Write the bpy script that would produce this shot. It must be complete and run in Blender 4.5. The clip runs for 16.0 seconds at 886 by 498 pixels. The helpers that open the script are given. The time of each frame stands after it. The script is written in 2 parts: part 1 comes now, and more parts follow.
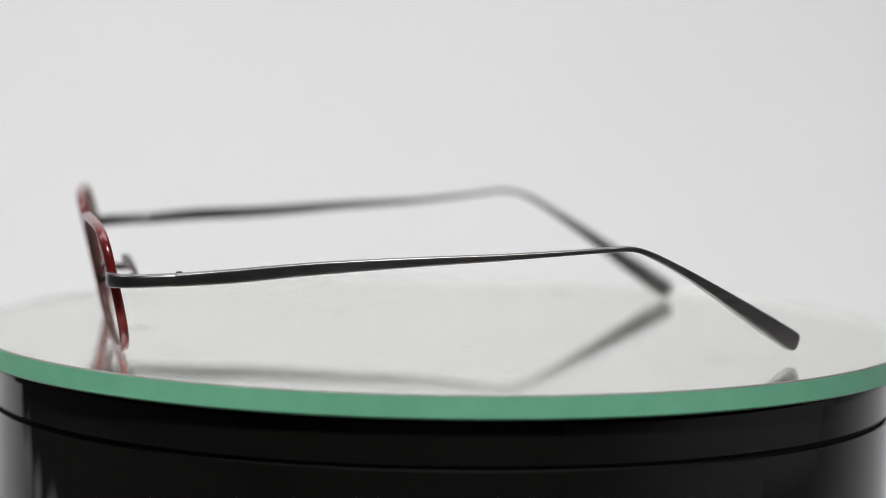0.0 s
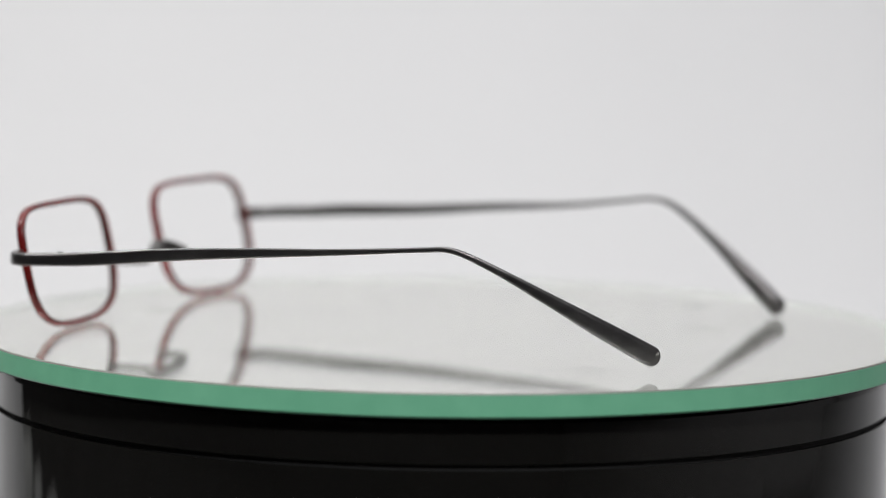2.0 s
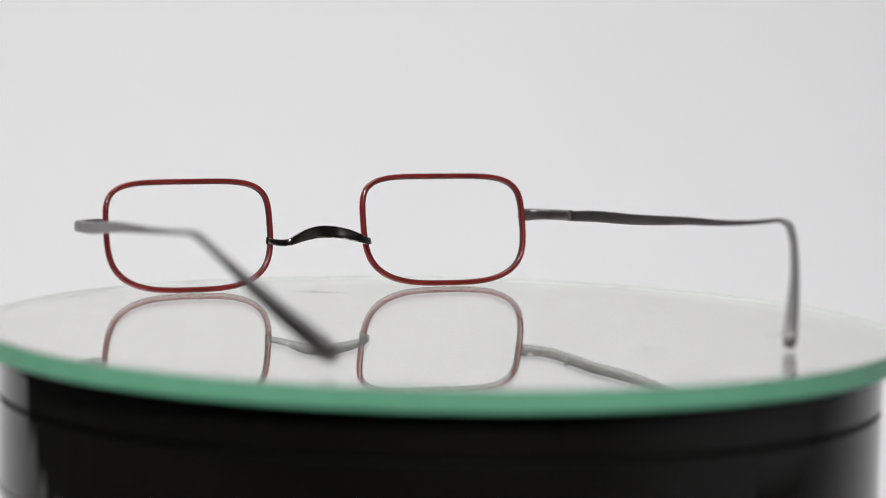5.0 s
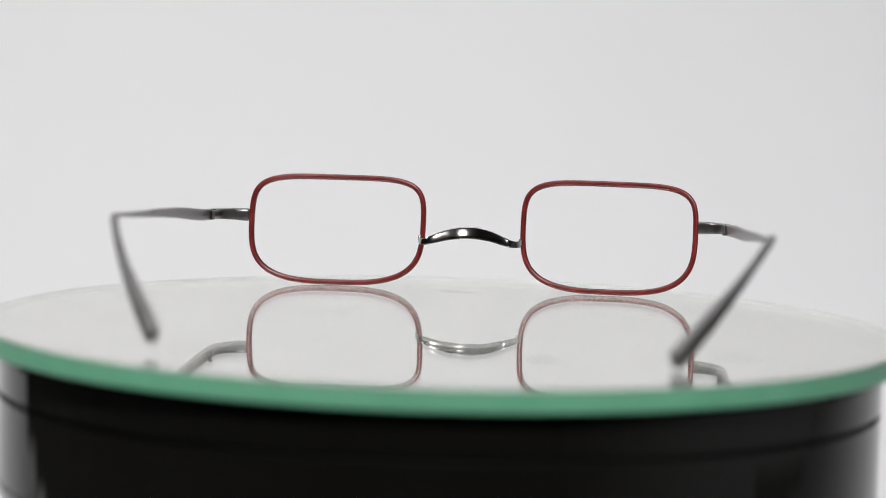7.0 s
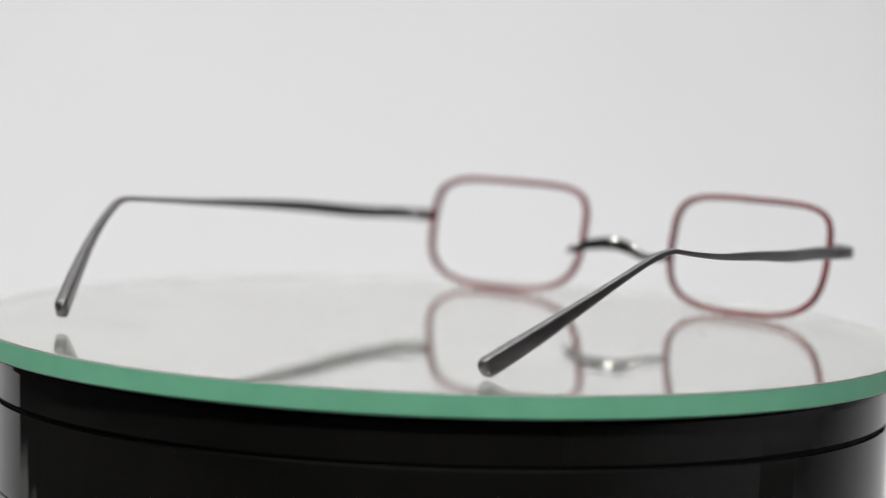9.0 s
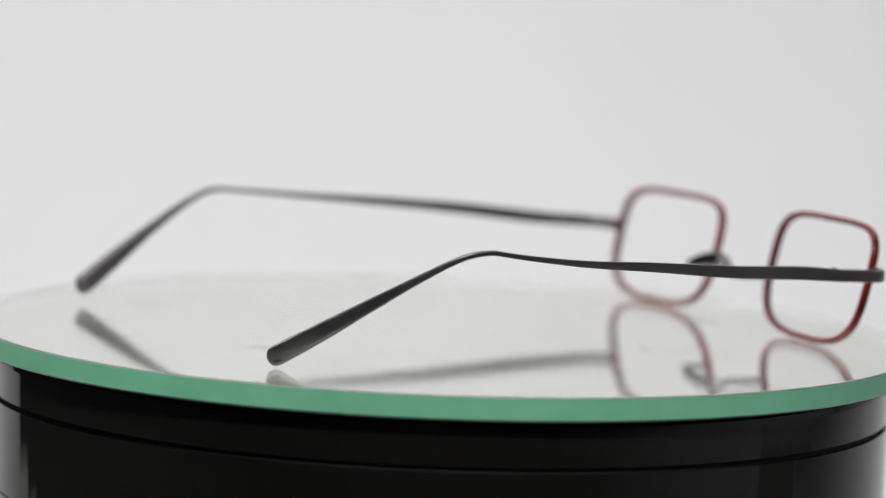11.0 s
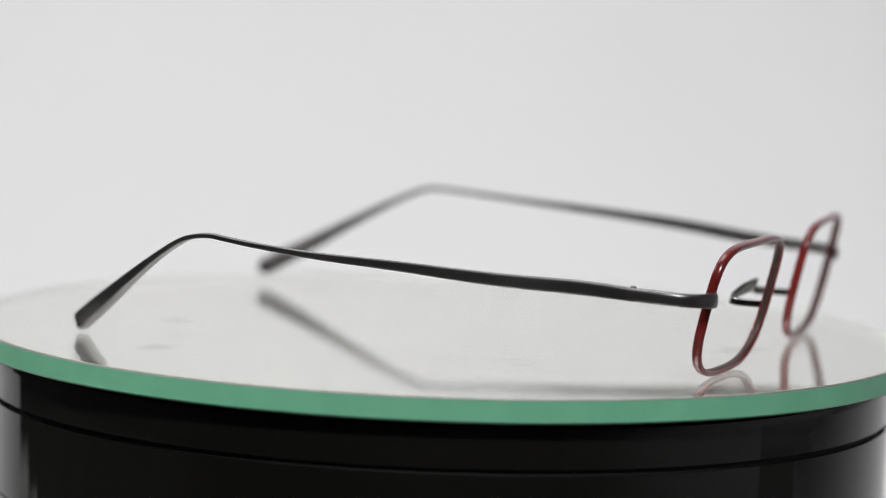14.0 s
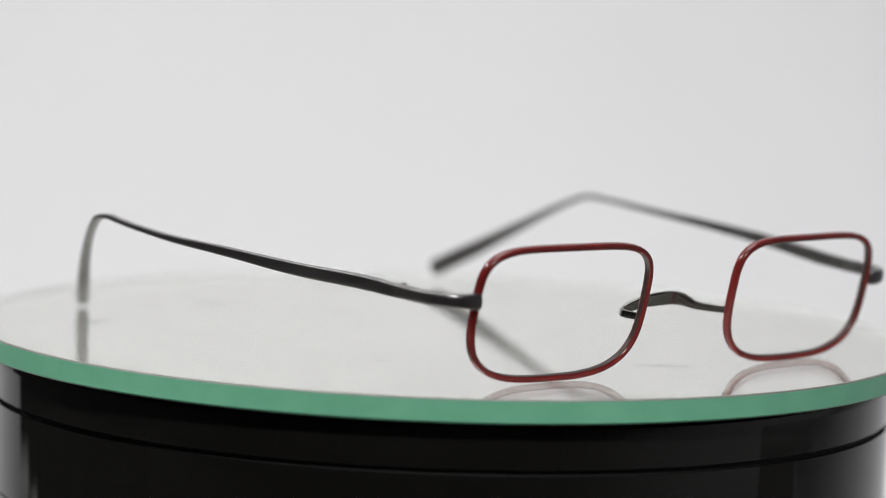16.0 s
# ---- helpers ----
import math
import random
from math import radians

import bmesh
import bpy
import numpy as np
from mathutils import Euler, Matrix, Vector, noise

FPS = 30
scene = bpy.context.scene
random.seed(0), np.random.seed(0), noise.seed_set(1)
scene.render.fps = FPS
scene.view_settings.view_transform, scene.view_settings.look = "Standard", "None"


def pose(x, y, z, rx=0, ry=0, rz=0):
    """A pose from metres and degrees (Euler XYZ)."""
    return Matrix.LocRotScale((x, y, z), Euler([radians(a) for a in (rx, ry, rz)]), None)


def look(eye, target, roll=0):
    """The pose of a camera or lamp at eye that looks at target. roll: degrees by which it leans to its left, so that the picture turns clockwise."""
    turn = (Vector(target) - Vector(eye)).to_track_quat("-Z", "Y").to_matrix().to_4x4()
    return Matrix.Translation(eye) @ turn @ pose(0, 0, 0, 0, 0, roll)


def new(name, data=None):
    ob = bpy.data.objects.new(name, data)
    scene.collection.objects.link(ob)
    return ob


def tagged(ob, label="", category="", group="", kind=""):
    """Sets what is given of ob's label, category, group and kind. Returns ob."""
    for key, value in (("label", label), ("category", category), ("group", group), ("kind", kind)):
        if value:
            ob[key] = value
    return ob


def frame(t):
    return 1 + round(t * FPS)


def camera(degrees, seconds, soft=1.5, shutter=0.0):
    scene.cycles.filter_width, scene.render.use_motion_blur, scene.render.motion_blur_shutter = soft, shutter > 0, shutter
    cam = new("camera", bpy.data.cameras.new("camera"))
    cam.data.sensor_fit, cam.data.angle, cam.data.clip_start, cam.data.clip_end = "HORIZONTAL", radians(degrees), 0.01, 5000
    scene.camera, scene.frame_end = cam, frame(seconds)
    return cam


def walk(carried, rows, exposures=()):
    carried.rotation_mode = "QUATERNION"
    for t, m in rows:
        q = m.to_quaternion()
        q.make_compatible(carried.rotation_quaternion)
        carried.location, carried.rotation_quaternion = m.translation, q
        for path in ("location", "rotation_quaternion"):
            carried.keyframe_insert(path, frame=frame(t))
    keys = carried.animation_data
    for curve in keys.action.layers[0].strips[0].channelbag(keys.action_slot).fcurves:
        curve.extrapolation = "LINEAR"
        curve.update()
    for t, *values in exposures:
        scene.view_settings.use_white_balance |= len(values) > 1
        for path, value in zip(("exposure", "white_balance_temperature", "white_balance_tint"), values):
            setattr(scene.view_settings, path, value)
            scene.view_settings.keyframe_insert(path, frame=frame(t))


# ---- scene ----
# One pair of spectacles on a turning mirror plate, in front of a white paper sweep.
MM = 0.001
TOP = 0.042            # height of the mirror plate's upper face over the paper
DIST = 0.6542          # camera to the turning axis
EYE_Z = TOP + 0.0833


def eye_look(back=0.0, up=0.0, nod=0.0, turn=0.0):
    eye = Vector((0, -DIST - back, EYE_Z + up))
    down, aside = radians(-5.809 + nod), radians(-0.0243 + turn)
    return look(eye, eye + Vector((math.sin(aside) * math.cos(down), math.cos(aside) * math.cos(down), math.sin(down))), 1.5846)


cam = camera(16.4167, 16.0, soft=0.8)
cam.data.dof.use_dof = True
cam.data.dof.aperture_fstop = 9.4
cam.data.dof.focus_object = focus = new("focus_mark")
walk(cam, [(0.0, eye_look()), (4.5, eye_look()), (5.0, eye_look(0.0105, 0.0017, -0.073, 0.016)),
           (8.5, eye_look(0.0105, 0.0017, -0.073, 0.016)), (8.6, eye_look()), (16.0, eye_look())])

# ---- light ----
world = bpy.data.worlds.new("room_air")
scene.world = world
world.use_nodes = True
world.node_tree.nodes["Background"].inputs[0].default_value = (0.9, 0.95, 1.0, 1)
world.node_tree.nodes["Background"].inputs[1].default_value = 0.05


def area_lamp(name, eye, target, power, size, colour=(1, 1, 1), size_y=None):
    data = bpy.data.lights.new(name, "AREA")
    data.energy, data.size, data.color = power, size, colour
    if size_y:
        data.shape, data.size_y = "RECTANGLE", size_y
    else:
        data.shape = "DISK"
    ob = new(name, data)
    ob.matrix_world = look(eye, target)
    return ob


area_lamp("softbox_above", (-0.12, 0.1, 1.05), (0.0, 0.40, 0), 5.6, 0.7, (0.975, 0.983, 1.0), 0.6)
area_lamp("lamp_left", (-0.75, 0.0, 0.75), (-0.3, 0.55, 0.15), 4.2, 0.12, (0.99, 0.99, 0.97))
area_lamp("lamp_front", (0.08, -1.1, 0.95), (0, 0, 0.04), 10.3, 0.13, (0.98, 0.99, 1.0))


# ---- materials ----
def material(name, colour, rough=0.5, metal=0.0, ior=1.5, coat=0.0):
    m = bpy.data.materials.new(name)
    m.use_nodes = True
    b = m.node_tree.nodes["Principled BSDF"]
    b.inputs["Base Color"].default_value = (*colour, 1)
    b.inputs["Roughness"].default_value = rough
    b.inputs["Metallic"].default_value = metal
    b.inputs["IOR"].default_value = ior
    b.inputs["Coat Weight"].default_value = coat
    return m


def vary(m, scale, dark, light, rough=None, bump=0.0, stretch=(1, 1, 1), detail=4.0):
    """Noise of one size in colour, roughness and relief; coordinates of the object, in metres."""
    t = m.node_tree
    b = t.nodes["Principled BSDF"]
    co = t.nodes.new("ShaderNodeTexCoord")
    mp = t.nodes.new("ShaderNodeMapping")
    mp.inputs["Scale"].default_value = stretch
    n = t.nodes.new("ShaderNodeTexNoise")
    n.inputs["Scale"].default_value = scale
    n.inputs["Detail"].default_value = detail
    t.links.new(co.outputs["Object"], mp.inputs["Vector"])
    t.links.new(mp.outputs["Vector"], n.inputs["Vector"])
    r = t.nodes.new("ShaderNodeValToRGB")
    r.color_ramp.elements[0].position, r.color_ramp.elements[1].position = 0.3, 0.7
    r.color_ramp.elements[0].color, r.color_ramp.elements[1].color = (*dark, 1), (*light, 1)
    t.links.new(n.outputs["Fac"], r.inputs["Fac"])
    t.links.new(r.outputs["Color"], b.inputs["Base Color"])
    if rough:
        q = t.nodes.new("ShaderNodeMapRange")
        q.inputs["To Min"].default_value, q.inputs["To Max"].default_value = rough
        t.links.new(n.outputs["Fac"], q.inputs["Value"])
        t.links.new(q.outputs["Result"], b.inputs["Roughness"])
    if bump:
        k = t.nodes.new("ShaderNodeBump")
        k.inputs["Strength"].default_value, k.inputs["Distance"].default_value = 0.4, bump
        t.links.new(n.outputs["Fac"], k.inputs["Height"])
        t.links.new(k.outputs["Normal"], b.inputs["Normal"])
    return m


PAPER = vary(material("white_paper", (0.8, 0.8, 0.8), 0.9), 6, (0.789, 0.780, 0.788), (0.809, 0.800, 0.808), None, 0.0002)
GUNMETAL = vary(material("gunmetal", (0.3, 0.3, 0.3), 0.4, 0.93), 420, (0.145, 0.138, 0.138), (0.205, 0.196, 0.195), (0.24, 0.36), 0.00001, (1, 0.12, 1))
SILVERY = vary(material("worn_nickel", (0.4, 0.4, 0.4), 0.25, 1.0), 500, (0.16, 0.153, 0.146), (0.23, 0.222, 0.212), (0.11, 0.19))
STEEL = vary(material("dull_steel", (0.3, 0.3, 0.3), 0.4, 1.0), 500, (0.16, 0.155, 0.15), (0.24, 0.235, 0.23), (0.34, 0.46))
RED = vary(material("red_celluloid", (0.3, 0.02, 0.02), 0.3, 0.0, 1.5, 0.12), 260, (0.122, 0.0105, 0.0095), (0.188, 0.016, 0.014), (0.18, 0.28))
BROWN = vary(material("brown_metal", (0.1, 0.07, 0.06), 0.35, 0.3), 300, (0.034, 0.018, 0.015), (0.056, 0.031, 0.026), (0.36, 0.48))
BLACK = vary(material("black_plastic", (0.012, 0.012, 0.012), 0.08, 0.0, 1.56), 30, (0.0080, 0.0077, 0.0070), (0.0115, 0.0110, 0.0102), (0.015, 0.04), 0.000003)
DARK = material("black_rubber", (0.006, 0.006, 0.006), 0.7)
SILVER = vary(material("mirror_silver", (0.9, 0.92, 0.89), 0.0, 1.0), 9, (0.985, 0.985, 0.965), (0.995, 0.995, 0.975))
_t = SILVER.node_tree
_b = _t.nodes["Principled BSDF"]
_co = _t.nodes.new("ShaderNodeTexCoord")
_n = _t.nodes.new("ShaderNodeTexNoise")
_n.inputs["Scale"].default_value, _n.inputs["Detail"].default_value = 55, 5
_r = _t.nodes.new("ShaderNodeValToRGB")
_r.color_ramp.elements[0].position, _r.color_ramp.elements[1].position = 0.63, 0.72
_r.color_ramp.elements[0].color, _r.color_ramp.elements[1].color = (1, 1, 1, 1), (0.80, 0.80, 0.79, 1)
_m = _t.nodes.new("ShaderNodeMix")
_m.data_type, _m.blend_type = "RGBA", "MULTIPLY"
_m.inputs[0].default_value = 1.0
_t.links.new(_co.outputs["Object"], _n.inputs["Vector"])
_t.links.new(_n.outputs["Fac"], _r.inputs["Fac"])
_t.links.new(_b.inputs["Base Color"].links[0].from_socket, _m.inputs[6])
_t.links.new(_r.outputs["Color"], _m.inputs[7])
_t.links.new(_m.outputs[2], _b.inputs["Base Color"])
GREEN = vary(material("ground_green_edge", (0.16, 0.5, 0.32), 0.4), 140, (0.262, 0.745, 0.468), (0.312, 0.825, 0.528), (0.32, 0.46), 0.00003)
_t = GREEN.node_tree
_b = _t.nodes["Principled BSDF"]
_tr = _t.nodes.new("ShaderNodeBsdfTranslucent")
_tr.inputs["Color"].default_value = (0.50, 0.80, 0.66, 1)
_mx = _t.nodes.new("ShaderNodeMixShader")
_mx.inputs["Fac"].default_value = 0.15
_t.links.new(_b.outputs[0], _mx.inputs[1])
_t.links.new(_tr.outputs[0], _mx.inputs[2])
_t.links.new(_mx.outputs[0], _t.nodes["Material Output"].inputs["Surface"])
ARRIS = vary(material("ground_glass_arris", (0.3, 0.3, 0.28), 0.5), 180, (0.20, 0.21, 0.18), (0.30, 0.30, 0.27), (0.4, 0.6))
PALE = vary(material("frosted_glass_inside", (0.75, 0.78, 0.74), 0.5), 160, (0.42, 0.45, 0.42), (0.50, 0.52, 0.49), (0.4, 0.6))
_t = PALE.node_tree
_tr = _t.nodes.new("ShaderNodeBsdfTranslucent")
_tr.inputs["Color"].default_value = (0.85, 0.9, 0.86, 1)
_mx = _t.nodes.new("ShaderNodeMixShader")
_mx.inputs["Fac"].default_value = 0.2
_t.links.new(_t.nodes["Principled BSDF"].outputs[0], _mx.inputs[1])
_t.links.new(_tr.outputs[0], _mx.inputs[2])
_t.links.new(_mx.outputs[0], _t.nodes["Material Output"].inputs["Surface"])
TABLE = vary(material("grey_table", (0.12, 0.11, 0.11), 0.6), 20, (0.10, 0.095, 0.09), (0.14, 0.132, 0.125), (0.5, 0.7))
FLOOR = vary(material("pale_brown_floor", (0.3, 0.27, 0.25), 0.5), 9, (0.27, 0.243, 0.23), (0.33, 0.298, 0.284), (0.4, 0.6))
WHITE = vary(material("pale_wall", (0.62, 0.6, 0.6), 0.9), 4, (0.60, 0.585, 0.59), (0.64, 0.625, 0.63))
CARD = vary(material("white_card", (0.72, 0.72, 0.7), 0.8), 30, (0.68, 0.68, 0.66), (0.75, 0.75, 0.73))
WALL = vary(material("grey_wall", (0.2, 0.2, 0.2), 0.9), 4, (0.23, 0.222, 0.22), (0.27, 0.262, 0.26))

GLASS = bpy.data.materials.new("clear_glass")
GLASS.use_nodes = True
_t = GLASS.node_tree
_b = _t.nodes["Principled BSDF"]
_b.inputs["Transmission Weight"].default_value = 1.0
_b.inputs["Roughness"].default_value = 0.0
_b.inputs["IOR"].default_value = 1.5
_b.inputs["Base Color"].default_value = (0.990, 1.0, 0.972, 1)
# thin dust and wiping marks on the glass; their veil also brightens the mirror and pales reflections
_du = _t.nodes.new("ShaderNodeBsdfDiffuse")
_du.inputs["Color"].default_value = (0.88, 0.88, 0.84, 1)
_co = _t.nodes.new("ShaderNodeTexCoord")
_n = _t.nodes.new("ShaderNodeTexNoise")
_n.inputs["Scale"].default_value, _n.inputs["Detail"].default_value = 38, 6
_q = _t.nodes.new("ShaderNodeMapRange")
_q.inputs["From Min"].default_value, _q.inputs["From Max"].default_value = 0.3, 0.7
_q.inputs["To Min"].default_value, _q.inputs["To Max"].default_value = 0.045, 0.090
_mx = _t.nodes.new("ShaderNodeMixShader")
_t.links.new(_co.outputs["Object"], _n.inputs["Vector"])
_t.links.new(_n.outputs["Fac"], _q.inputs["Value"])
_t.links.new(_q.outputs["Result"], _mx.inputs["Fac"])
_t.links.new(_b.outputs[0], _mx.inputs[1])
_t.links.new(_du.outputs[0], _mx.inputs[2])
_t.links.new(_mx.outputs[0], _t.nodes["Material Output"].inputs["Surface"])

# greasy wiping marks, thin towards their borders
SMUDGE = bpy.data.materials.new("greasy_smudge")
SMUDGE.use_nodes = True
_t = SMUDGE.node_tree
_co = _t.nodes.new("ShaderNodeTexCoord")
_mp = _t.nodes.new("ShaderNodeMapping")
_mp.inputs["Location"].default_value, _mp.inputs["Scale"].default_value = (-1, -1, 0), (2, 2, 0)
_g = _t.nodes.new("ShaderNodeTexGradient")
_g.gradient_type = "SPHERICAL"
_n = _t.nodes.new("ShaderNodeTexNoise")
_n.inputs["Scale"].default_value, _n.inputs["Detail"].default_value = 700, 4
_k = _t.nodes.new("ShaderNodeMath")
_k.operation = "MULTIPLY"
_k2 = _t.nodes.new("ShaderNodeMath")
_k2.operation = "MULTIPLY"
_k2.inputs[1].default_value = 0.27
_clear = _t.nodes.new("ShaderNodeBsdfTransparent")
_grease = _t.nodes.new("ShaderNodeBsdfDiffuse")
_grease.inputs["Color"].default_value = (0.42, 0.42, 0.40, 1)
_mx = _t.nodes.new("ShaderNodeMixShader")
_t.links.new(_co.outputs["Generated"], _mp.inputs["Vector"])
_t.links.new(_mp.outputs["Vector"], _g.inputs["Vector"])
_t.links.new(_co.outputs["Object"], _n.inputs["Vector"])
_t.links.new(_g.outputs["Fac"], _k.inputs[0])
_t.links.new(_n.outputs["Fac"], _k.inputs[1])
_t.links.new(_k.outputs[0], _k2.inputs[0])
_t.links.new(_k2.outputs[0], _mx.inputs["Fac"])
_t.links.new(_clear.outputs[0], _mx.inputs[1])
_t.links.new(_grease.outputs[0], _mx.inputs[2])
_t.links.new(_mx.outputs[0], _t.nodes["Material Output"].inputs["Surface"])


# ---- shapes ----
def finish(bm, smooth=True):
    bmesh.ops.recalc_face_normals(bm, faces=bm.faces[:])
    for f in bm.faces:
        f.smooth = smooth
    return bm


def part(name, bm, mat, parent=None, label=""):
    me = bpy.data.meshes.new(name)
    bm.to_mesh(me)
    bm.free()
    me.materials.append(mat)
    ob = new(name, me)
    if parent:
        ob.parent = parent
    return tagged(ob, label)


def smooth_by_angle(bm, degrees=35):
    for e in bm.edges:
        if len(e.link_faces) == 2 and e.calc_face_angle(0) > radians(degrees):
            e.smooth = False
    return bm


def lathe(profile, steps=192, closed=True):
    """Turns a profile of (radius, z) round z."""
    bm = bmesh.new()
    rings = []
    for r, z in profile:
        if r < 1e-6:
            rings.append([bm.verts.new((0, 0, z))])
        else:
            rings.append([bm.verts.new((r * math.cos(a), r * math.sin(a), z)) for a in (2 * math.pi * i / steps for i in range(steps))])
    pairs = list(zip(rings, rings[1:])) + ([(rings[-1], rings[0])] if closed else [])
    for a, b in pairs:
        for i in range(steps):
            j = (i + 1) % steps
            if len(a) == 1 and len(b) == 1:
                break
            if len(a) == 1:
                bm.faces.new((a[0], b[i], b[j]))
            elif len(b) == 1:
                bm.faces.new((a[i], a[j], b[0]))
            else:
                bm.faces.new((a[i], a[j], b[j], b[i]))
    return smooth_by_angle(finish(bm))


def spline(points, steps):
    """A smooth line through rows of numbers."""
    p = np.array(points, float)
    out = []
    for i in range(len(p) - 1):
        a, b, c, d = p[max(i - 1, 0)], p[i], p[i + 1], p[min(i + 2, len(p) - 1)]
        for k in range(steps):
            u = k / steps
            out.append(0.5 * (2 * b + (c - a) * u + (2 * a - 5 * b + 4 * c - d) * u * u + (3 * b - a - 3 * c + d) * u ** 3))
    out.append(p[-1])
    return np.array(out)


def sweep(rows, steps=8, sides=16, power=3.0, round_start=0.0, round_end=0.0, lean=0.0):
    """A bar along rows of x, y, z, thickness, height in millimetres; its height stays in the upright plane of the bar, or leans from it by degrees, most in the middle."""
    line = spline(rows, steps)
    pos = [Vector(v[:3]) for v in line]
    run = [0.0]
    for a, b in zip(pos, pos[1:]):
        run.append(run[-1] + (b - a).length)
    bm = bmesh.new()
    rings = []
    for i, v in enumerate(line):
        way = (pos[min(i + 1, len(pos) - 1)] - pos[max(i - 1, 0)]).normalized()
        side = way.cross(Vector((0, 0, 1))).normalized()
        up = side.cross(way).normalized()
        if lean:
            tip_over = Matrix.Rotation(radians(lean) * math.sin(math.pi * i / (len(line) - 1)), 3, way)
            side, up = tip_over @ side, tip_over @ up
        k = 1.0
        if round_start and run[i] < round_start:
            k = math.sqrt(max(1 - (1 - run[i] / round_start) ** 2, 0.02))
        if round_end and run[-1] - run[i] < round_end:
            k = math.sqrt(max(1 - (1 - (run[-1] - run[i]) / round_end) ** 2, 0.02))
        ring = []
        for s in range(sides):
            a = 2 * math.pi * s / sides
            c, d = math.cos(a), math.sin(a)
            e = 2.0 / power
            x = math.copysign(abs(c) ** e, c) * v[3] / 2 * k
            z = math.copysign(abs(d) ** e, d) * v[4] / 2 * k
            ring.append(bm.verts.new((pos[i] + side * x + up * z) * MM))
        rings.append(ring)
    for a, b in zip(rings, rings[1:]):
        for s in range(sides):
            j = (s + 1) % sides
            bm.faces.new((a[s], a[j], b[j], b[s]))
    bm.faces.new(rings[0])
    bm.faces.new(rings[-1][::-1])
    return finish(bm)


def box(sx, sy, sz, at=(0, 0, 0), bevel=0.0):
    bm = bmesh.new()
    bmesh.ops.create_cube(bm, size=1.0, matrix=Matrix.Translation(at) @ Matrix.Diagonal((sx, sy, sz, 1)))
    if bevel:
        bmesh.ops.bevel(bm, geom=bm.edges[:], offset=bevel, segments=2, affect="EDGES", profile=0.5)
    return bm


def peg(radius, length, at, axis="Z", bevel=0.0, sides=20):
    bm = bmesh.new()
    turn = {"Z": Matrix(), "X": Matrix.Rotation(math.pi / 2, 4, "Y"), "Y": Matrix.Rotation(math.pi / 2, 4, "X")}[axis]
    bmesh.ops.create_cone(bm, cap_ends=True, segments=sides, radius1=radius, radius2=radius, depth=length, matrix=Matrix.Translation(at) @ turn)
    if bevel:
        rim = [e for e in bm.edges if e.calc_face_angle(0) > 1.0]
        bmesh.ops.bevel(bm, geom=rim, offset=bevel, segments=2, affect="EDGES", profile=0.5)
    return bm


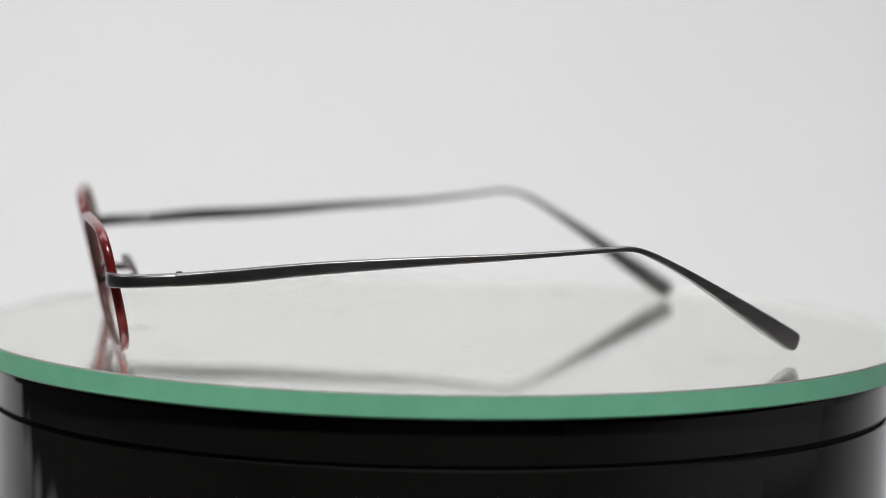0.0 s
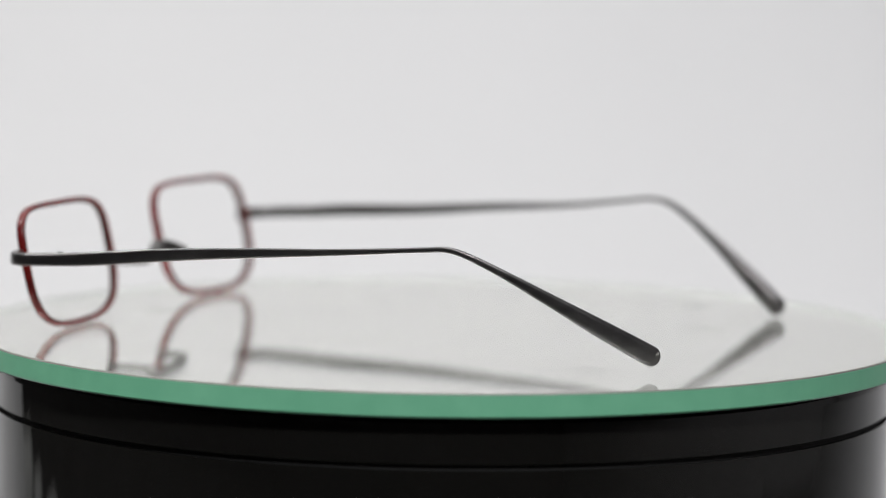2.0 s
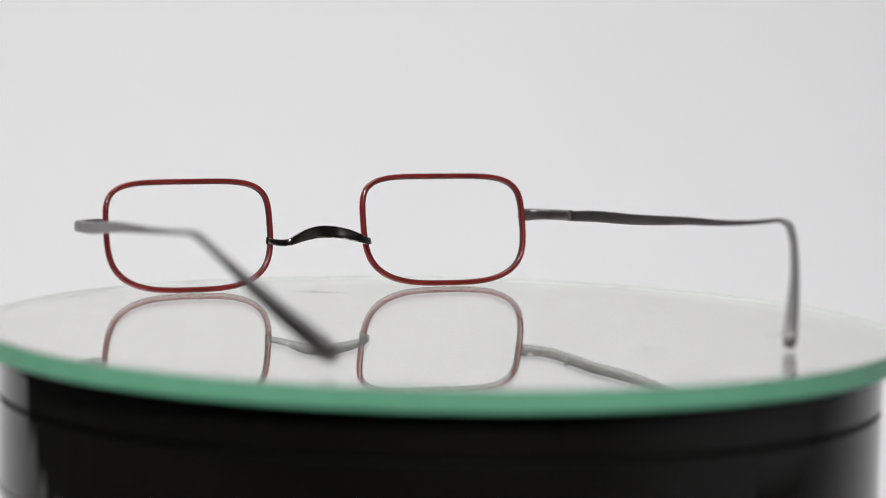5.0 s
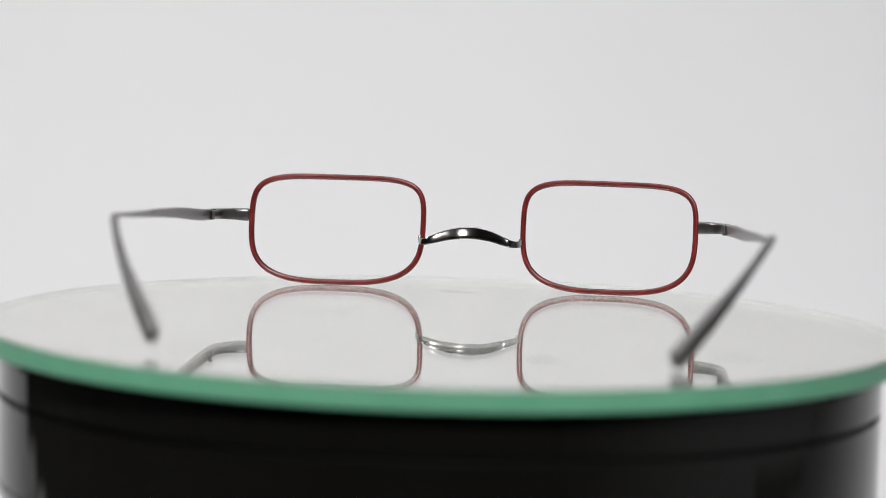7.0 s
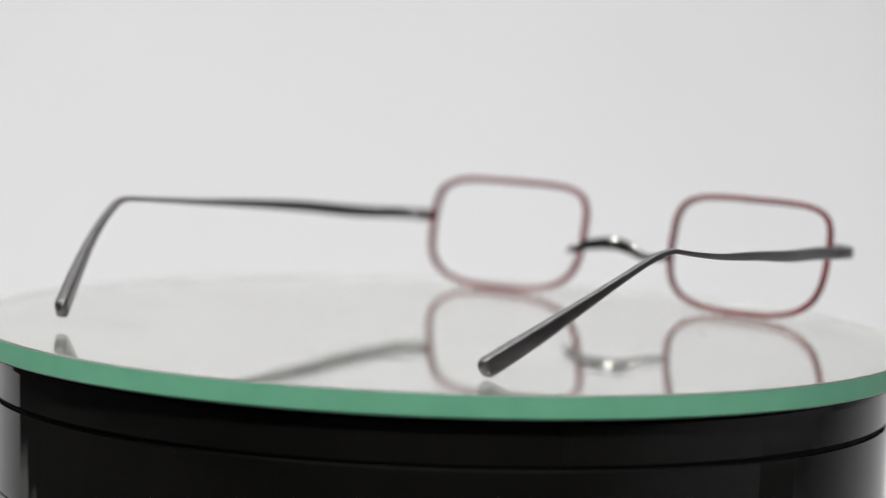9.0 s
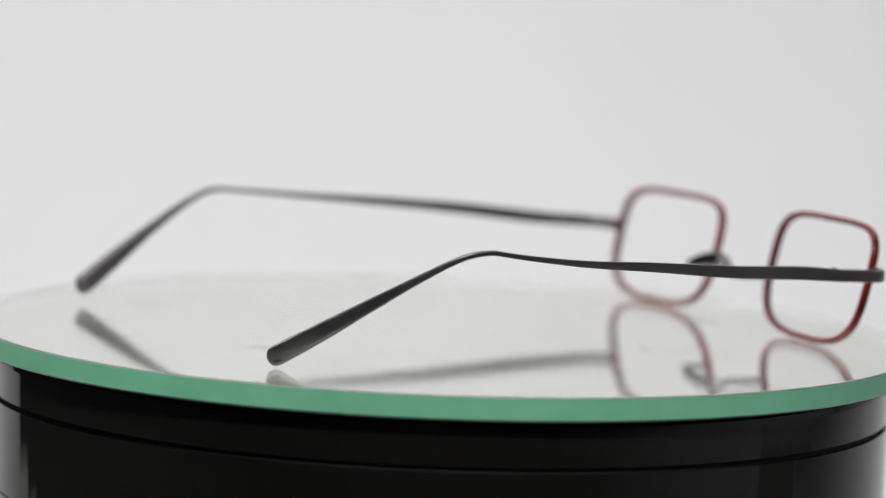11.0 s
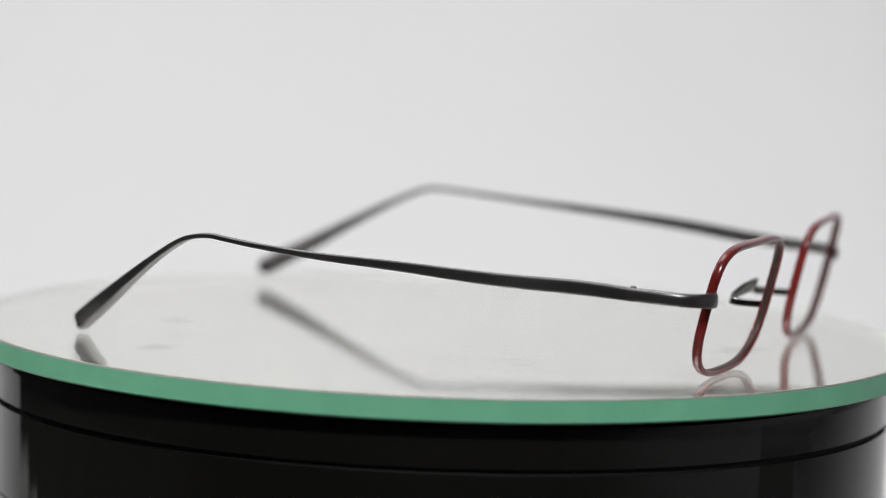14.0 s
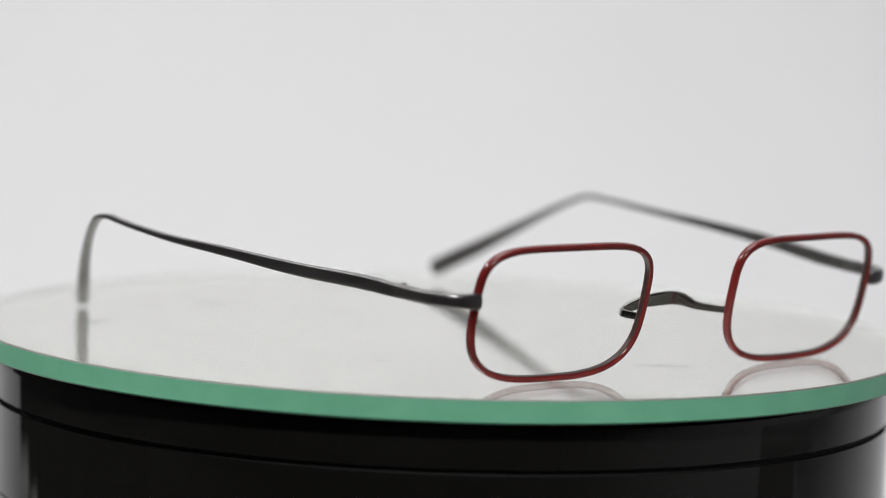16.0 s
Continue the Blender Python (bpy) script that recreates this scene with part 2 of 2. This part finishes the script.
# ---- setting ----
def build_setting():
    # paper sweep: low on the table behind the plinth, then a curve up
    prof = [(0.13, -0.2), (0.18, -0.2)]
    r = 0.38
    for i in range(1, 17):
        a = math.pi / 2 * i / 16
        prof.append((0.20 + r * math.sin(a), -0.2 + r - r * math.cos(a)))
    prof += [(0.58, 0.6), (0.58, 1.3)]
    bm = bmesh.new()
    th = 0.0006
    rows = []
    for y, z in prof:
        rows.append([bm.verts.new((x, y, z)) for x in (-0.69, 1.3)])
    back = []
    for i, (y, z) in enumerate(prof):
        a, b = Vector(prof[max(i - 1, 0)]), Vector(prof[min(i + 1, len(prof) - 1)])
        n = Vector(((b - a).y, -(b - a).x)).normalized() * th
        back.append([bm.verts.new((x, y + n.x, z + n.y)) for x in (-0.69, 1.3)])
    for s in (rows, back):
        for a, b in zip(s, s[1:]):
            bm.faces.new((a[0], a[1], b[1], b[0]))
    for k in (0, 1):
        for i in range(len(prof) - 1):
            bm.faces.new((rows[i][k], rows[i + 1][k], back[i + 1][k], back[i][k]))
    bm.faces.new((rows[0][0], rows[0][1], back[0][1], back[0][0]))
    bm.faces.new((rows[-1][0], rows[-1][1], back[-1][1], back[-1][0]))
    tagged(part("backdrop", finish(bm), PAPER), "seamless white paper sweep hanging behind the turntable", "backdrop", kind="structure")
    table = part("table", box(2.4, 0.9, 0.04, (0.22, 0.3, -0.2215), 0.003), TABLE)
    tagged(table, "plain grey table under the paper sweep", "table", kind="structure")
    for x in (-0.93, 1.37):
        for y in (-0.1, 0.7):
            part("leg", box(0.05, 0.05, 0.508, (x, y, -0.4955), 0.003), TABLE, table)
    tagged(part("plinth", lathe([(0.0, 0.0), (0.083, 0.0), (0.085, -0.002), (0.085, -0.2), (0.0, -0.2)], 96, False), DARK), "dark round plinth that carries the turntable", "plinth", kind="structure")
    # unseen stand-in cartons, added on the table beside the paper for pale bars mirrored in the glossy drum
    for x, y, w, h, turn in ((-0.85, 0.56, 0.15, 0.048, 42), (-0.84, 0.395, 0.06, 0.050, 33), (-0.85, 0.27, 0.07, 0.045, 28)):
        carton = new("carton")
        tagged(carton, "low white block added on the table for a pale bar mirrored in the drum", "carton", "cartons beside the paper")
        carton.matrix_world = pose(x, y, -0.2015, 0, 0, turn)
        part("box", box(w, w * 0.8, h, (0, 0, h / 2), 0.0015), CARD, carton)
        part("lid", box(w + 0.002, w * 0.8 + 0.002, 0.012, (0, 0, h - 0.005), 0.001), CARD, carton)
    # plain unseen room that closes the place; near right wall and floor paled to brighten the drum
    for name, size, at in (("wall_back", (5, 0.1, 2.7), (0, 2.05, 0.6)), ("wall_front", (5, 0.1, 2.7), (0, -3.05, 0.6)),
                           ("wall_left", (0.1, 5.0, 2.7), (-2.55, -0.5, 0.6)), ("wall_right", (0.1, 5.0, 2.7), (1.75, -0.5, 0.6)),
                           ("ceiling", (5, 5, 0.1), (0, -0.5, 2.0)), ("floor", (5, 5, 0.1), (0, -0.5, -0.8))):
        tagged(part(name, box(*size, at), {"floor": FLOOR, "wall_right": WHITE}.get(name, WALL)), ("plain pale room " if name == "wall_right" else "plain grey room ") + name.split("_")[0], name.split("_")[0], kind="structure")


# ---- turntable and plate ----
def build_turntable():
    base = new("display_turntable")
    tagged(base, "glossy black plastic display turntable with a thin seam, on a plinth", "turntable")
    R = 0.0957
    part("turning_drum", lathe([(0.02, -5.0 * MM), (R - 0.004, -5.0 * MM), (R - 0.0012, -5.3 * MM), (R - 0.0003, -6.0 * MM), (R, -7.0 * MM), (R, -7.2 * MM), (R, -13.7 * MM),
                        (R, -13.85 * MM), (R - 0.0001, -13.97 * MM), (R - 0.0008, -14.0 * MM), (0.02, -14.0 * MM)]), BLACK, base)
    part("seam", lathe([(0.02, -14.0 * MM), (R - 0.0010, -14.0 * MM), (R - 0.0010, -15.1 * MM), (0.02, -15.1 * MM)]), DARK, base, "recessed dark seam ring")
    part("lower_drum", lathe([(0.02, -15.1 * MM), (R - 0.0010, -15.1 * MM), (R, -15.12 * MM), (R, -15.3 * MM), (R, -32.4 * MM), (R, -32.6 * MM),
                        (R - 0.0005, -32.9 * MM), (R - 0.0005, -33.4 * MM), (R, -33.7 * MM), (R, -33.9 * MM), (R, -35.8 * MM), (R - 0.0002, -36.2 * MM), (R - 0.002, -38.5 * MM), (R - 0.006, -39.2 * MM), (0.02, -39.2 * MM)]), BLACK, base)
    for i in range(4):
        a = math.pi / 4 + i * math.pi / 2
        part("foot", peg(0.008, 2.2 * MM, (0.078 * math.cos(a), 0.078 * math.sin(a), -40.2 * MM), "Z", 0.0004), DARK, base, "small rubber foot")
    plate = new("mirror_plate")
    tagged(plate, "round mirror glass plate with green edge lying on the turntable", "mirror plate")
    face = lathe([(0.0, 0.0), (0.0996, 0.0)], 256, False)
    if face.faces[:][0].normal.z < 0:
        bmesh.ops.reverse_faces(face, faces=face.faces[:])
    pane = part("glass_face", face, GLASS, plate, "clear polished glass face")
    pane.visible_shadow = False
    part("ground_edge", lathe([(0.0997, -0.3 * MM), (0.1, -0.3 * MM), (0.1, -4.3 * MM), (0.0997, -4.6 * MM), (0.0994, -4.6 * MM), (0.0994, -0.3 * MM)], 256), GREEN, plate, "pale green ground glass edge")
    part("edge_inside", lathe([(0.0992, -0.05 * MM), (0.09935, -0.05 * MM), (0.09935, -4.55 * MM), (0.0992, -4.55 * MM)], 256), PALE, plate, "pale frosted inside of the edge")
    part("arris", lathe([(0.0996, 0.0), (0.09985, -0.08 * MM), (0.1, -0.3 * MM), (0.0994, -0.3 * MM)], 256), ARRIS, plate, "dull ground arris")
    part("silver_back", lathe([(0.0, -4.6 * MM), (0.0991, -4.6 * MM), (0.0991, -4.64 * MM), (0.0, -4.64 * MM)], 256, False), SILVER, plate, "silvered mirror back")
    part("backing_paint", lathe([(0.0, -4.65 * MM), (0.0993, -4.65 * MM), (0.0990, -4.95 * MM), (0.0, -4.95 * MM)], 256, False), DARK, plate, "dark paint behind the silver")
    for x, y, long, wide, turn in ((42.1, 24.2, 5.5, 3.2, 134), (47.9, 29.8, 5.5, 3.2, 128), (20.5, -53.5, 9.0, 11.0, 0), (61.0, -43.0, 11.0, 9.0, 8), (3.5, 65.4, 15.0, 8.0, 140)):
        bm = bmesh.new()
        ring = []
        for i in range(28):
            a = 2 * math.pi * i / 28
            r = 0.5 * (1 + 0.18 * noise.noise((x + 1.5 * math.cos(a), y + 1.5 * math.sin(a), 0.3)))
            ring.append(bm.verts.new((r * long * MM * math.cos(a), r * wide * MM * math.sin(a), 0)))
        bm.faces.new(ring)
        mark = part("smudge", bm, SMUDGE, plate, "faint greasy smudge")
        mark.matrix_basis = pose(x * MM, y * MM, 0.03 * MM, 0, 0, turn)
    return base, plate


# ---- spectacles ----
# of each lens: lean and wrap, middle, half height and height of its lowest line in millimetres
TILT = {-1: math.tan(radians(12.28)), 1: math.tan(radians(13.17))}
WRAP = {-1: math.tan(radians(3.36)), 1: math.tan(radians(2.92))}
MIDDLE = {-1: 32.48, 1: 33.25}
HALF_HEIGHT = {-1: 12.52, 1: 12.78}
LOWEST = {-1: 0.75, 1: 0.8}
SKEW = 0.002  # the front stands a little askew to the temples


def lens_outline(t):
    """A point of the rounded rectangle round a lens, from its middle, in millimetres."""
    c, s = math.cos(t), math.sin(t)
    n = 4.8 if s > 0 else 3.1
    r = (abs(c / 20.75) ** n + abs(s / 13.4) ** n) ** (-1 / n)
    return Vector((r * c * (1 - 0.03 * max(-s * r / 13.4, 0)), r * s))


def rim_mesh(side, section, steps=168):
    """Sweeps a section of (outward, forward) round the lens."""
    tall = HALF_HEIGHT[side] / 13.4
    pts = [lens_outline(2 * math.pi * i / steps) for i in range(steps)]
    pts = [Vector((p.x, p.y * tall)) for p in pts]
    bm = bmesh.new()
    rings = []
    for i in range(steps):
        tan = (pts[(i + 1) % steps] - pts[i - 1]).normalized()
        out = Vector((tan.y, -tan.x))
        ring = []
        for o, f in section:
            q = pts[i] + out * o
            z = q.y + HALF_HEIGHT[side] + LOWEST[side]
            bow = 0.0011 * q.x * q.x
            x = side * (MIDDLE[side] + q.x)
            ring.append(bm.verts.new(Vector((x, (z - 0.5) * TILT[side] - 2.57 - q.x * WRAP[side] + f - bow + SKEW * x, z - f * TILT[side])) * MM))
        rings.append(ring)
    for i in range(steps):
        a, b = rings[i], rings[(i + 1) % steps]
        for k in range(len(section)):
            j = (k + 1) % len(section)
            bm.faces.new((a[k], a[j], b[j], b[k]))
    return finish(bm)


def rounded(width, depth, at=0.0, n=16, power=2.6):
    out = []
    for k in range(n):
        a = 2 * math.pi * k / n
        c, s = math.cos(a), math.sin(a)
        out.append((at + math.copysign(abs(c) ** (2 / power), c) * width / 2, math.copysign(abs(s) ** (2 / power), s) * depth / 2))
    return out


def build_spectacles():
    g = new("spectacles")
    tagged(g, "rectangular wire spectacles, red rims, dark gunmetal temples, open on mirror", "spectacles")
    for side, zj, bend, tip in ((-1, 16.18, (66.9, -95.74, 23.39), (51.75, -136.47, 3.6)), (1, 16.83, (70.7, -96.49, 23.71), (52.52, -132.68, 2.2))):
        wire = part("eyewire", rim_mesh(side, rounded(0.38, 1.15, -0.47, 16, 3.0)), BROWN, g, "dark brown inner eyewire")
        part("rim_wrap", rim_mesh(side, rounded(1.28, 1.85, 0.02)), RED, wire, "deep red celluloid rim wrap")
        fore = -0.29 if side < 0 else 0.8
        end = part("endpiece", sweep([(side * x, y + fore * min(1, max(0, (y + 13) / 10)), z, w, h) for x, y, z, w, h in (
            (53.5, -0.1, zj, 1.9, 3.05), (55.4, -0.2, zj, 2.0, 3.05), (57.6, -0.9, zj + 0.1, 1.95, 2.85), (59.8, -2.6, zj + 0.2, 1.9, 2.65),
            (61.2, -5.2, zj + 0.35, 2.0, 2.65), (61.8, -9.5, zj + 0.6, 2.0, 2.65), (62.0, -13.0, zj + 0.74, 1.9, 2.65))], 6, 20, 3.6, 0.9), GUNMETAL, g)
        zh = zj + 0.74
        b, t = Vector(bend), Vector(tip)
        h = Vector((62.05, -13.03, zh))

        def along(u, drop, out):
            q = h.lerp(b, u)
            return (q.x + out, q.y, q.z - drop)

        d = t - b
        up = 0.41 if side < 0 else -0.6
        rows = [(*along(-0.006, 0, 0), 1.78, 2.58), (*along(0.01, 0, 0.01), 1.8, 2.62), (*along(0.12, 0.0, 0.2), 1.6, 2.8), (*along(0.32, 0.0 - up, 0.9), 1.4, 2.55), (*along(0.55, 0.05 - up, 1.2), 1.4, 1.95),
                (*along(0.74, 0.3 - up, 1.1), 1.5, 1.4), (*along(0.88, 0.2 - 0.6 * up, 0.8), 1.7, 1.1), (*along(0.96, 0.05 - 0.2 * up, 0.4), 1.8, 1.0), (b.x, b.y, b.z, 1.8, 1.0)]
        for u, lift, w, hh in ((0.10, 1.6, 1.8, 1.05), (0.20, 2.1, 1.7, 1.2), (0.36, 2.0, 1.7, 1.6), (0.55, 1.5, 2.0, 2.4), (0.75, 0.8, 2.5, 3.4), (0.90, 0.3, 2.7, 3.9), (1.0, 0, 2.7, 4.0), (1.035, 0, 2.7, 4.0)):
            q = b + d * u
            bulge = (1.3 if side < 0 else 0.85) * math.sin(math.pi * min(u, 1.0))
            rows.append((q.x + lift * 0.7 + bulge, q.y - lift * 0.3, q.z + lift * (1.35 if side < 0 else 1.0), w, hh))
        temple = part("temple", sweep([(side * r[0], *r[1:]) for r in rows], 6, 28, 4.6, 0.0, 1.9), GUNMETAL, g)
        hx, hy = side * 61.2 * MM, -13.3 * MM
        part("hinge", peg(0.5 * MM, 2.3 * MM, (hx - side * 0.35 * MM, hy, zh * MM), "Z", 0.15 * MM), STEEL, end, "small steel hinge barrel")
        part("hinge_leaf", box(0.6 * MM, 2.4 * MM, 1.3 * MM, (hx - side * 0.15 * MM, hy + 1.4 * MM, zh * MM), 0.12 * MM), STEEL, end)
        part("screw", peg(0.6 * MM, 0.4 * MM, (hx - side * 0.6 * MM, hy, (zh + 1.3) * MM), "Z", 0.12 * MM), STEEL, end, "tiny hinge screw head")
    half = [(12.6, 0.6, 11.7, 0.9, 1.5), (12.4, -2.0, 11.65, 0.9, 1.5), (12.0, -4.4, 11.65, 0.9, 1.55), (11.3, -6.2, 11.75, 0.9, 1.6), (10.1, -7.0, 12.0, 0.9, 1.75),
            (8.4, -6.9, 12.6, 0.9, 2.1), (5.4, -6.1, 13.5, 0.9, 2.6), (2.6, -5.3, 13.95, 0.9, 2.9)]
    rows = [(-0.97 * x, y - SKEW * x, z, w, hh) for x, y, z, w, hh in half] + [(0, -5.0, 14.1, 0.9, 3.0)] + [(0.97 * x, y + SKEW * x, z, w, hh) for x, y, z, w, hh in half[::-1]]
    bridge = part("bridge", sweep(rows, 8, 20, 4.0, lean=-22), SILVERY, g, "arched nickel saddle bridge")
    for s in (-1, 1):
        part("bridge_joint", peg(0.65 * MM, 1.8 * MM, (s * 12.2 * MM, 0.5 * MM, 11.7 * MM), "Z", 0.25 * MM), SILVERY, bridge, "soldered bridge joint")
    return g


build_setting()
turntable, plate = build_turntable()
spectacles = build_spectacles()


def table_pose(t):
    """The turning table with its slight wobble, t seconds in."""
    s = t - 7.0
    a = radians(-14.8287 * s - 0.0116 * s * s)
    knots = (0, 1.75, 3.5, 7.0, 9.0, 12.5, 14.3, 16.0)
    sx = radians(float(np.interp(t, knots, (0.046, 0.201, 0.214, 0.016, -0.183, -0.123, -0.014, -0.206))))
    sy = radians(float(np.interp(t, knots, (-0.176, -0.050, 0.141, 0.168, 0.182, 0.124, -0.061, -0.194))))
    wx = -0.0012 * math.cos(a) + 0.0103 * math.sin(a) + sx
    wy = -0.0012 * math.sin(a) - 0.0103 * math.cos(a) + sy
    lift = float(np.interp(t, (0, 9.0, 12.5, 16.0), (0, 0, 0.012, 0.104))) * MM
    wobble = Vector((0, 0, 1)).rotation_difference(Vector((-wx, -wy, 1)).normalized()).to_matrix().to_4x4()
    return Matrix.Translation((0, 0, TOP + lift)) @ wobble @ Matrix.Rotation(a, 4, "Z")


def motions():
    depths = ((0.0, 0.588), (2.0, 0.590), (3.5, 0.602), (4.5, 0.602), (5.0, 0.720), (8.5, 0.720), (8.6, 0.603), (9.5, 0.602), (11.5, 0.590), (16.0, 0.588))
    walk(focus, [(t, pose(0, depth - DIST, TOP)) for t, depth in depths])
    times = [i * 0.5 for i in range(33)]
    lie = pose(6.51 * MM, 72.55 * MM, 0.0, 0, 0, -5.25)
    walk(turntable, [(t, table_pose(t)) for t in times])
    walk(plate, [(t, table_pose(t)) for t in times])
    walk(spectacles, [(t, table_pose(t) @ lie) for t in times])


motions()
